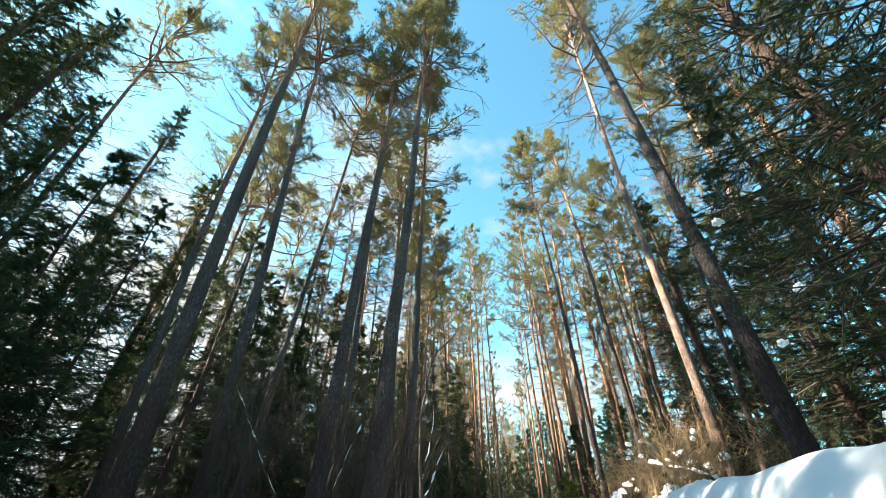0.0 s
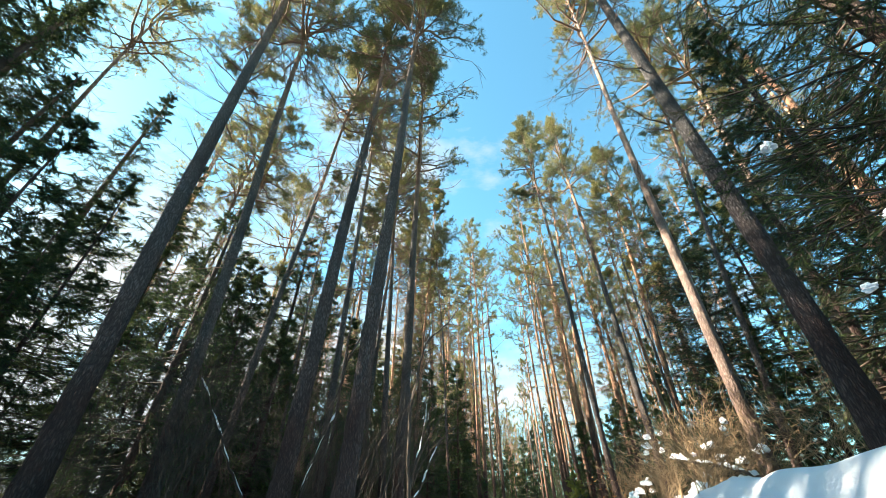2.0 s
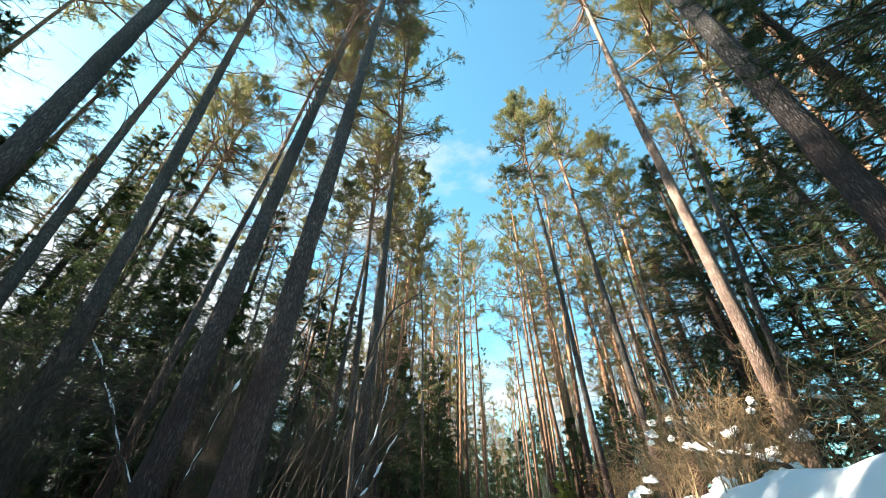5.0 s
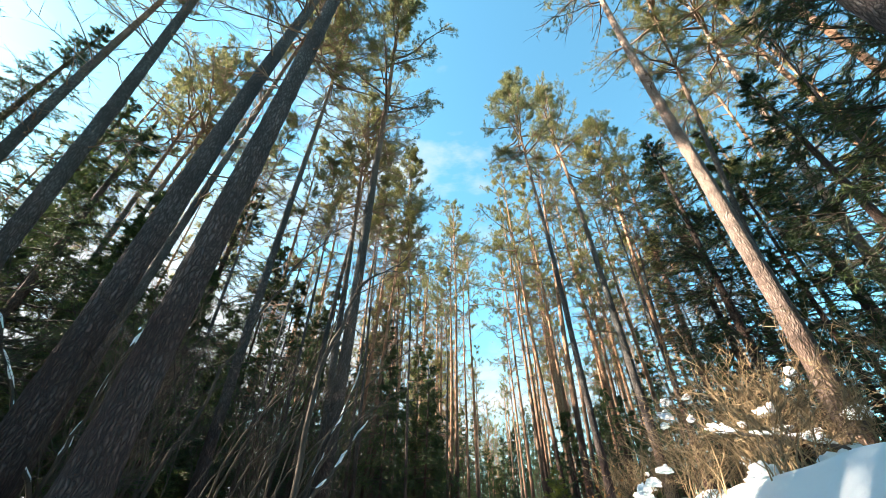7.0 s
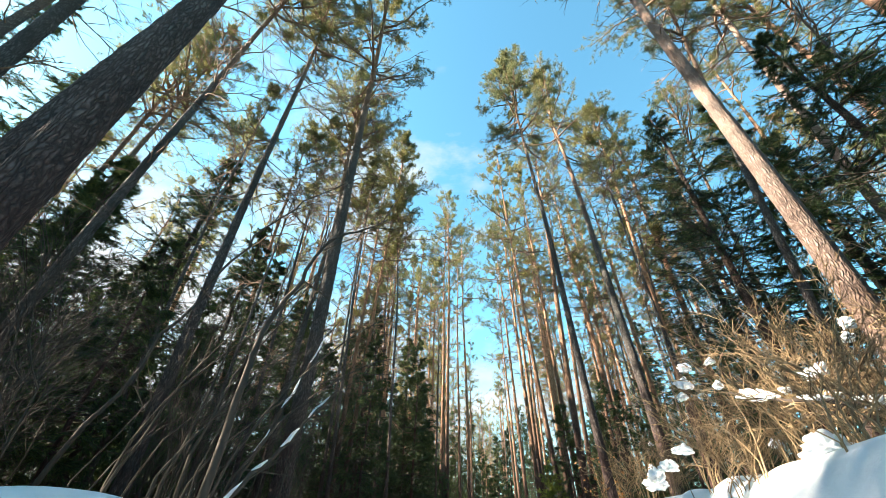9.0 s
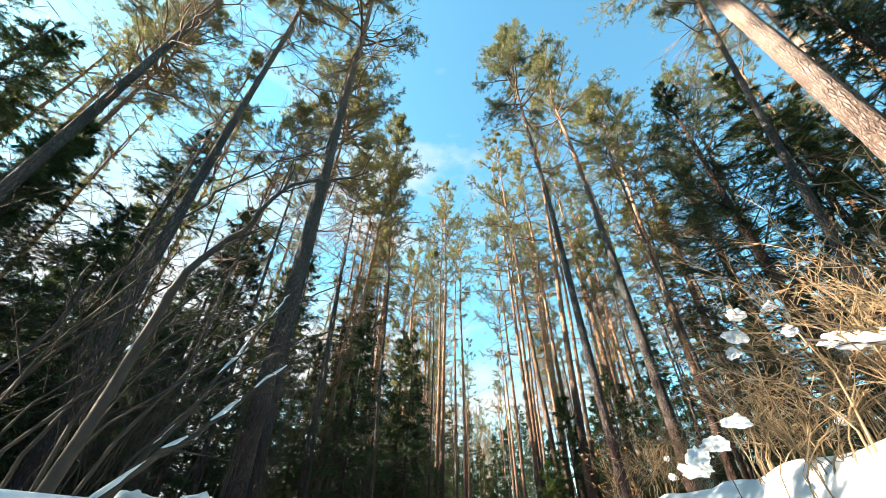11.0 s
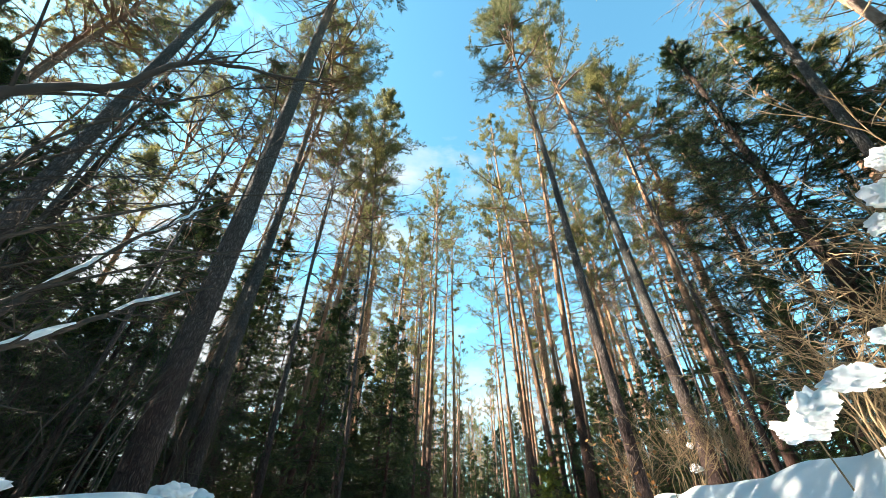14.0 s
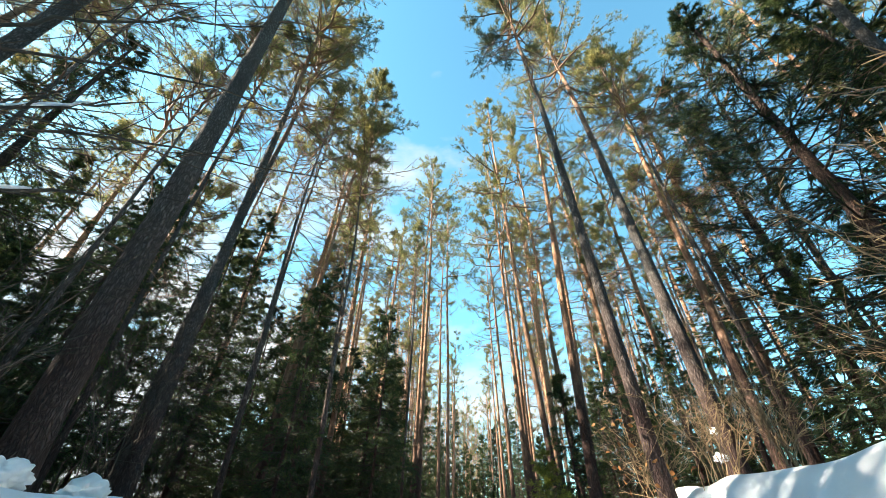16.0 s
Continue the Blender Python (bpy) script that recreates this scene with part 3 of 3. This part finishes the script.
def fill(count, ylo, yhi, dlo, dhi, sides, gap=1.3):
    n = 0
    for _ in range(count * 30):
        if n == count:
            break
        y = rng.uniform(ylo, yhi)
        d = dlo + (dhi - dlo) * rng.uniform() ** 1.3
        x = float(road_x(y)) + d * sides[int(rng.integers(len(sides)))]
        if not free(x, y, gap) or in_lane(x, y):
            continue
        taken.append((x, y))
        copy_thing(FAR[int(rng.integers(len(FAR)))], tree_pose(x, y, tuple(rng.normal(size=2) * 0.018), rng.uniform(0, 360), rng.uniform(0.8, 1.08)))
        n += 1


fill(27, 20, 48, 2.5, 15, (1,))
fill(21, 22, 48, 4.2, 18, (-1,))
fill(56, 48, 95, 1.9, 26, (1, -1))
fill(10, 8, 22, 10, 24, (-1,), 2.2)
fill(12, 6, 24, 9, 24, (1,), 2.2)
# pines added behind the start, mostly unseen, to hold back open-sky light
fill(30, -40, -6, 5, 26, (-1,), 2.4)
fill(26, -40, 2, 4, 26, (1,), 2.0)
DISTANT = [pine(140 + i, 20 + i, 0.13, 0.4, 1.7, 10, 6, 14, 0.3, p, bark=ORANGE_BARK) for i, p in enumerate([(-8.6, 78), (-5.0, 92)])]
for k in range(84):
    y = rng.uniform(62, 90) if k < 36 else rng.uniform(76, 130)
    x = -6.0 + rng.normal() * (3.2 if k < 36 else 16)
    copy_thing(DISTANT[k % 2], tree_pose(x, y, (0, 0), rng.uniform(0, 360), rng.uniform(0.55, 0.95)))

# ---- spruces ----
# x, y, height, reach, label
SPRUCES = [
    (-18.0, 9.4, 20, 2.7), (-22.0, 5.0, 22, 3.0), (-9.1, 9.0, 9, 2.2), (-13.3, 20.2, 14, 2.8), (-9.2, 13.2, 11, 2.4),
    (5.3, 5.0, 16, 2.7), (4.6, 2.9, 8.5, 2.5), (6.4, 8.2, 12, 2.5), (6.34, 15.4, 12.5, 2.4), (8.4, 19.9, 16, 2.8), (10.0, 15.9, 11, 2.5), (7.6, 11.6, 10, 2.4),
    (-6.6, 22.5, 9.5, 1.8), (-8.6, 25.5, 10, 2.0),
]
for i, (x, y, h, reach) in enumerate(SPRUCES):
    spruce(300 + i, h, 0.06 + 0.007 * h, reach, place=(x, y), dens=0.85, single=x > 0 and y < 16)
    taken.append((x, y))
SMALL = [spruce(330 + i, 5.5 + 2.2 * i, 0.05 + 0.01 * i, 1.3 + 0.25 * i, 0.04, 0.3, 0.58, p, blade=0.12) for i, p in enumerate([(-10.5, 16.0), (-7.2, 27.5), (8.5, 24.5)])]


def fill_spruce(count, ylo, yhi, dlo, dhi, sides, size, gap=1.2):
    n = 0
    for _ in range(count * 30):
        if n == count:
            break
        y, d = rng.uniform(ylo, yhi), rng.uniform(dlo, dhi)
        x = float(road_x(y)) + d * sides[int(rng.integers(len(sides)))]
        if not free(x, y, gap) or in_lane(x, y):
            continue
        taken.append((x, y))
        copy_thing(SMALL[int(rng.integers(3))], tree_pose(x, y, (0, 0), rng.uniform(0, 360), rng.uniform(*size)))
        n += 1


fill_spruce(19, 4, 18, 9.5, 20, (-1,), (0.8, 1.25))
fill_spruce(22, 18, 36, 4.2, 14, (-1,), (0.7, 1.15))
fill_spruce(16, 9, 20, 7.5, 14, (-1,), (0.7, 1.1), 1.0)
fill_spruce(14, 16, 34, 5.5, 14, (1,), (0.6, 1.1))
fill_spruce(14, 4, 16, 7.5, 18, (1,), (0.8, 1.3))
fill_spruce(24, 34, 70, 4, 22, (1, -1), (0.7, 1.1))
fill_spruce(48, 24, 62, 2.2, 12, (1, -1), (0.35, 0.6), 0.8)
fill_spruce(8, 0.5, 9, 7.5, 12.5, (-1,), (0.5, 0.75), 0.9)
fill_spruce(15, 20, 44, 3.2, 9, (-1,), (0.75, 1.15), 0.9)
fill_spruce(12, 23, 42, 3.4, 9, (1,), (0.5, 0.9), 0.9)
# mostly unseen spruces around and behind the start, added to deepen the shade
fill_spruce(30, -30, 3, 5.5, 20, (1,), (0.8, 1.4))
fill_spruce(22, -30, 2, 8.5, 20, (-1,), (0.8, 1.2))
# tall spruces added on the sun side, mostly out of view, to shade the bank
SHADE_SPRUCES = [spruce(345 + i, 15.0 + 2 * i, 0.17, 2.8 + 0.2 * i, 0.05, 0.32, 0.55, p, blade=0.12) for i, p in enumerate([(-15.0, 10.8), (-17.5, -1.0)])]
for k in range(14):
    x = -16.0 - 2.4 * (k % 2)
    copy_thing(SHADE_SPRUCES[k % 2], tree_pose(x, -2.0 + 0.8 * k + 0.12 * x, (0, 0), 50 * k, 1.32 - 0.06 * (k % 3) if k < 12 else 0.97))
for k in range(26):
    copy_thing(SMALL[k % 3], tree_pose(-10.5 + 0.48 * k, 64 + 5 * math.sin(k * 2.3), (0, 0), 70 * k, 1.15 + 0.3 * math.sin(k * 1.7)))

# ---- slim poles ----
POLES = [pine(160 + i, 11 + 2 * i, 0.045 + 0.008 * i, 0.72, 0.8, 34, 6, 20, 0.3, p, label="slim pole-like young tree with dead twigs") for i, p in enumerate([(-7.9, 23.6), (4.6, 25.5), (-3.9, 26.0)])]
for k in range(80):
    y = rng.uniform(12, 52)
    d = rng.uniform(2.8 + 0.02 * y, 13)
    side = 1 if k % 5 < 2 else -1
    x = float(road_x(y)) + d * side
    if free(x, y, 0.45) and not (y < 16 and d < 5.5):
        taken.append((x, y))
        copy_thing(POLES[k % 3], tree_pose(x, y, tuple(rng.normal(size=2) * 0.03), rng.uniform(0, 360), rng.uniform(0.75, 1.15)))
spruce(360, 2.75, 0.03, 0.85, 0.02, 0.13, 0.8, (1.15, 21.8), label="small sunlit yellow-green spruce sapling at the track's edge", needles=SUNLIT_SAPLING_NEEDLES, name="spruce_sapling", blade=0.08)
spruce(361, 3.6, 0.04, 0.8, 0.02, 0.2, 0.9, (1.95, 22.0), name="young_spruce", label="young dark spruce at the foot of the pines", blade=0.09)

# ---- bare bushes ----
for i, (x, y, h, sp) in enumerate([(2.75, 9.9, 1.7, 1.0), (3.1, 10.9, 1.9, 1.0), (2.6, 11.7, 1.3, 0.8), (3.9, 13.4, 1.4, 0.8), (4.3, 8.6, 2.0, 1.0), (3.0, 14.6, 1.2, 0.7), (2.6, 15.2, 1.4, 0.8), (2.5, 8.9, 1.2, 0.9), (3.6, 10.1, 1.9, 1.0), (2.5, 17.0, 1.6, 0.8), (2.25, 10.5, 1.3, 0.9), (2.75, 9.4, 1.3, 0.9), (3.3, 9.0, 1.5, 1.0)]):
    shrub(400 + i, 20, h, sp, DRY_TWIG, (x, y), "leafless bush of tan arching stems on the bank", twigs=10)
GREY = [shrub(430 + i, 16, 2.6 + 0.5 * i, 0.9, GREY_TWIG, p, "leafless grey-brown undergrowth bush", twigs=7) for i, p in enumerate([(-4.6, 8.6), (-5.0, 6.2), (-4.4, 13.8)])]
n = 0
while n < 64:
    y = rng.uniform(4, 40)
    d = rng.uniform(3.4, 12)
    left = rng.uniform() < 0.7
    x = float(road_x(y)) + (-d if left else d)
    if not free(x, y, 0.5):
        continue
    taken.append((x, y))
    copy_thing(GREY[int(rng.integers(3))], tree_pose(x, y, (0, 0), rng.uniform(0, 360), rng.uniform(0.7, 1.25)))
    n += 1


# ---- snow lumps, fallen wood, dry leaves ----
def snow_lump(size, place, label, flat=0.7, seed=0):
    """Soft uneven cushion of snow."""
    bm = bmesh.new()
    bmesh.ops.create_icosphere(bm, subdivisions=4, radius=1.0)
    sx, sy, sz = size
    for v in bm.verts:
        c = v.co.copy()
        k = 1 + 0.6 * noise.noise(c * 1.5 + Vector((seed * 3.1, 0, 0))) + 0.38 * noise.noise(c * 3.4 + Vector((0, seed * 1.7, 0))) + 0.14 * noise.noise(c * 9 + Vector((seed, 0, 0)))
        z = c.z * (1 if c.z > 0 else flat)
        v.co = Vector((c.x * sx * k, c.y * sy * k, z * sz * k))
    me = bpy.data.meshes.new("snow_lump")
    bm.to_mesh(me)
    bm.free()
    for f in me.polygons:
        f.use_smooth = True
    me.materials.append(SNOW)
    ob = new("snow_lump", me)
    ob.matrix_basis = pose(*place, 0, 0, 37 * seed)
    return tagged(ob, label, "snow", "snow lumps")


def stick(name, a, b, r, mat, label, category, sag=0.05, snow=0.0, seed=0, twigs=8, curve=None):
    """A fallen or leaning stem with side twigs and, where it lies flat, a cap of snow."""
    rng = np.random.default_rng(700 + seed)
    n = 24
    s = np.linspace(0, 1, n)[:, None]
    a, b = np.array(a, float), np.array(b, float)
    p = a + (b - a) * s + np.array([0, 0, 1.0]) * sag * np.sin(np.pi * s)
    if curve is not None:
        p = p + np.array(curve) * np.sin(np.pi * s)
    L = np.linalg.norm(b - a)
    p[1:] += np.cumsum(rng.normal(size=(n - 1, 3)) * 0.006 * L, axis=0) * (1 - s[1:] * 0.3)
    thing = new(name)
    g = Geo()
    g.tubes(p[None], (r * (1 - 0.7 * s[:, 0]))[None], 8)
    part("stem", g, mat, thing)
    tw, tl, td = side_twigs(p[None], twigs, 0.2, 1.0, np.array([0.28 * L]), rng, 0.9, 5)
    t2, _, _ = side_twigs(tw, 3, 0.3, 1.0, tl * 0.45, rng, 1.0, 5)
    for i in range(len(tw)):
        g = Geo()
        g.tubes(tw[i:i + 1], np.linspace(r * 0.32, 0.002, 5)[None], 4)
        g.tubes(t2[3 * i:3 * i + 3], np.tile(np.linspace(0.0035, 0.0012, 5), (3, 1)), 3)
        part("twig", g, mat, thing)
    if snow > 0:
        lo = 0
        while lo < n - 3:
            hi = min(n, lo + int(rng.integers(3, 8)))
            q = p[lo:hi] + np.array([0, 0, r * 0.9])
            m = len(q)
            if m > 2:
                w = np.sin(np.linspace(0.12, np.pi - 0.12, m)) ** 0.5 * snow * rng.uniform(0.6, 1.2)
                g = Geo()
                g.tubes(q[None], w[None], 8, 1 + 0.15 * rng.normal(size=(1, m, 8)))
                part("snow_cap", g, SNOW, thing, "white snow lying along the stem")
            lo = hi + int(rng.integers(0, 2))
    return tagged(thing, label, category)


def oak_sapling(place, seed):
    rng = np.random.default_rng(seed)
    ob = shrub(seed, 5, 1.7, 0.5, DRY_TWIG, place, "oak sapling still holding dry orange leaves", "oak_sapling", 6)
    ob["category"], ob["group"] = "sapling", "oak saplings"
    g = Geo()
    for _ in range(60):
        c = np.array([rng.normal() * 0.3, rng.normal() * 0.3, rng.uniform(0.35, 1.5)])
        d, e = unit(rng.normal(size=3)), unit(rng.normal(size=3))
        e = unit(np.cross(d, e))
        w, l = rng.uniform(0.018, 0.032), rng.uniform(0.06, 0.1)
        k = np.cross(d, e) * 0.012
        g.add([c, c + d * l * 0.35 + e * w + k, c + d * l * 0.75 + e * w * 0.8 + k, c + d * l, c + d * l * 0.75 - e * w * 0.8 + k, c + d * l * 0.35 - e * w + k], [[0, 1, 5], [1, 2, 4], [1, 4, 5], [2, 3, 4]])
    part("leaves", g, DRY_LEAF, ob, "curled dry orange leaves", smooth=False)["kind"] = "stuff"
    return ob


oak_sapling((1.95, 15.6), 501)
LUMP = "lump of old snow caught on the bare bush"
for i, (x, y, z, r) in enumerate([(2.03, 10.1, 2.52, 0.075), (2.0, 10.2, 2.38, 0.10), (1.97, 10.29, 2.27, 0.07), (2.28, 10.08, 2.57, 0.065), (2.31, 9.77, 2.14, 0.07), (2.42, 9.77, 2.12, 0.09), (2.15, 9.83, 2.25, 0.06),
                                  (2.91, 9.58, 2.28, 0.085), (2.83, 9.6, 2.25, 0.10), (3.12, 9.92, 2.12, 0.10), (2.62, 9.7, 2.15, 0.055), (3.18, 9.37, 2.61, 0.08), (3.14, 9.4, 2.5, 0.07), (3.4, 9.87, 2.05, 0.11), (3.55, 9.3, 2.15, 0.12),
                                  (3.26, 11.4, 1.97, 0.09), (4.84, 21.77, 3.61, 0.12), (3.11, 16.23, 1.97, 0.11), (3.0, 15.9, 2.25, 0.07)]):
    snow_lump((r * 0.8, r * 0.65, r * 0.6), (x, y, z), LUMP, 0.75, i)
for i, (x, y, z, r) in enumerate([(1.64, 10.85, 1.58, 0.10), (1.74, 10.66, 1.66, 0.085), (1.66, 11.05, 1.52, 0.09), (1.86, 10.45, 1.78, 0.07)]):
    snow_lump((r * 1.3, r * 0.8, r * 0.8), (x, y, z), "torn slab of snow lying over bent twigs", 0.6, 80 + i)
for i, (x, y, r) in enumerate([(1.87, 11.79, 0.13), (1.75, 11.45, 0.12), (1.74, 14.76, 0.13), (1.9, 13.2, 0.10), (2.4, 9.2, 0.12), (2.9, 8.8, 0.16)]):
    snow_lump((r * 1.3, r, r * 0.8), (x, y, float(ground_z(x, y)) + r * 0.25), "rounded snow hummock on the bank", 0.9, 20 + i)
stick("fallen_branch", (3.22, 9.0, 1.74), (2.2, 9.8, 2.17), 0.03, LOG_BARK, "dark fallen stem with snow along its top", "fallen branch", 0.02, 0.045, 1, 10)
stick("leaning_stick", (-5.4, 8.8, 1.0), (-6.5, 7.45, 3.7), 0.03, GREY_TWIG, "leaning dead stick dusted with snow", "stick", 0.0, 0.022, 2, 5)
stick("leaning_stick", (-3.8, 7.35, 1.1), (-2.95, 6.85, 2.75), 0.02, GREY_TWIG, "leaning dead stick dusted with snow", "stick", 0.0, 0.018, 3, 5)

# arching stems on the other bank
for i, (x, y, h, sp, n) in enumerate([(-2.9, 9.3, 4.6, 1.3, 7), (-3.6, 9.0, 3.6, 1.0, 5), (-3.5, 11.6, 3.0, 1.1, 7)]):
    shrub(470 + i, n, h, sp, GREY_TWIG, (x, y), "tall leafless hazel with long arching grey stems", "hazel", 9, (0.5, 1.2), 0.014, True, 0.012)
stick("leaning_tree", (-2.45, 8.95, 0.95), (-1.75, 11.0, 6.2), 0.042, GREY_TWIG, "thin bare tree leaning over the track", "tree", 0.0, 0.0, 5, 16, (-0.5, -0.2, 0.3))
stick("leaning_tree", (-5.0, 9.5, 1.1), (-3.3, 12.9, 9.6), 0.03, GREY_TWIG, "thin bare tree leaning over the track", "tree", 0.0, 0.0, 6, 20, (-0.6, -0.3, 0.8))
stick("leaning_stick", (-2.68, 9.4, 1.0), (-2.5, 11.1, 2.85), 0.03, GREY_TWIG, "low bent stem with snow along it", "stick", 0.0, 0.026, 7, 8, (-0.02, 0, 0.05))
stick("leaning_stick", (-2.75, 9.5, 1.0), (-2.75, 11.0, 3.6), 0.03, GREY_TWIG, "low bent stem with snow along it", "stick", 0.0, 0.015, 8, 8)
for i, (x, y, r) in enumerate([(-2.85, 10.0, 0.12), (-2.6, 10.4, 0.12), (-2.35, 11.57, 0.11), (-2.93, 12.62, 0.16), (-3.08, 12.98, 0.10), (-3.4, 13.3, 0.12)]):
    snow_lump((r * 1.5, r, r * 0.7), (x, y, float(ground_z(x, y)) + r * 0.5), "rounded snow hummock among the bushes", 0.9, 40 + i)

for i, (x, y, z, r) in enumerate([(2.75, 4.55, 4.35, 0.07), (3.05, 4.35, 3.2, 0.06), (2.85, 4.75, 2.75, 0.05), (3.5, 4.9, 2.0, 0.06)]):
    snow_lump((r, r * 0.8, r * 0.7), (x, y, z), "small lump of snow held by spruce boughs", 0.8, 60 + i)
for i, (x, y, a) in enumerate([(2.75, 4.1, 20), (2.9, 4.5, 75), (2.6, 5.6, 130), (2.8, 8.0, 40), (2.7, 11.8, 100), (3.0, 13.0, 10), (2.75, 14.2, 60)]):
    z = float(ground_z(x, y)) + 0.006
    c, d = 0.11 * math.cos(radians(a)), 0.11 * math.sin(radians(a))
    stick("fallen_twig", (x - c, y - d, z), (x + c, y + d, z + 0.02), 0.006, LOG_BARK, "small dark twig lying on the snow", "twig", 0.0, 0.0, 30 + i, 3)
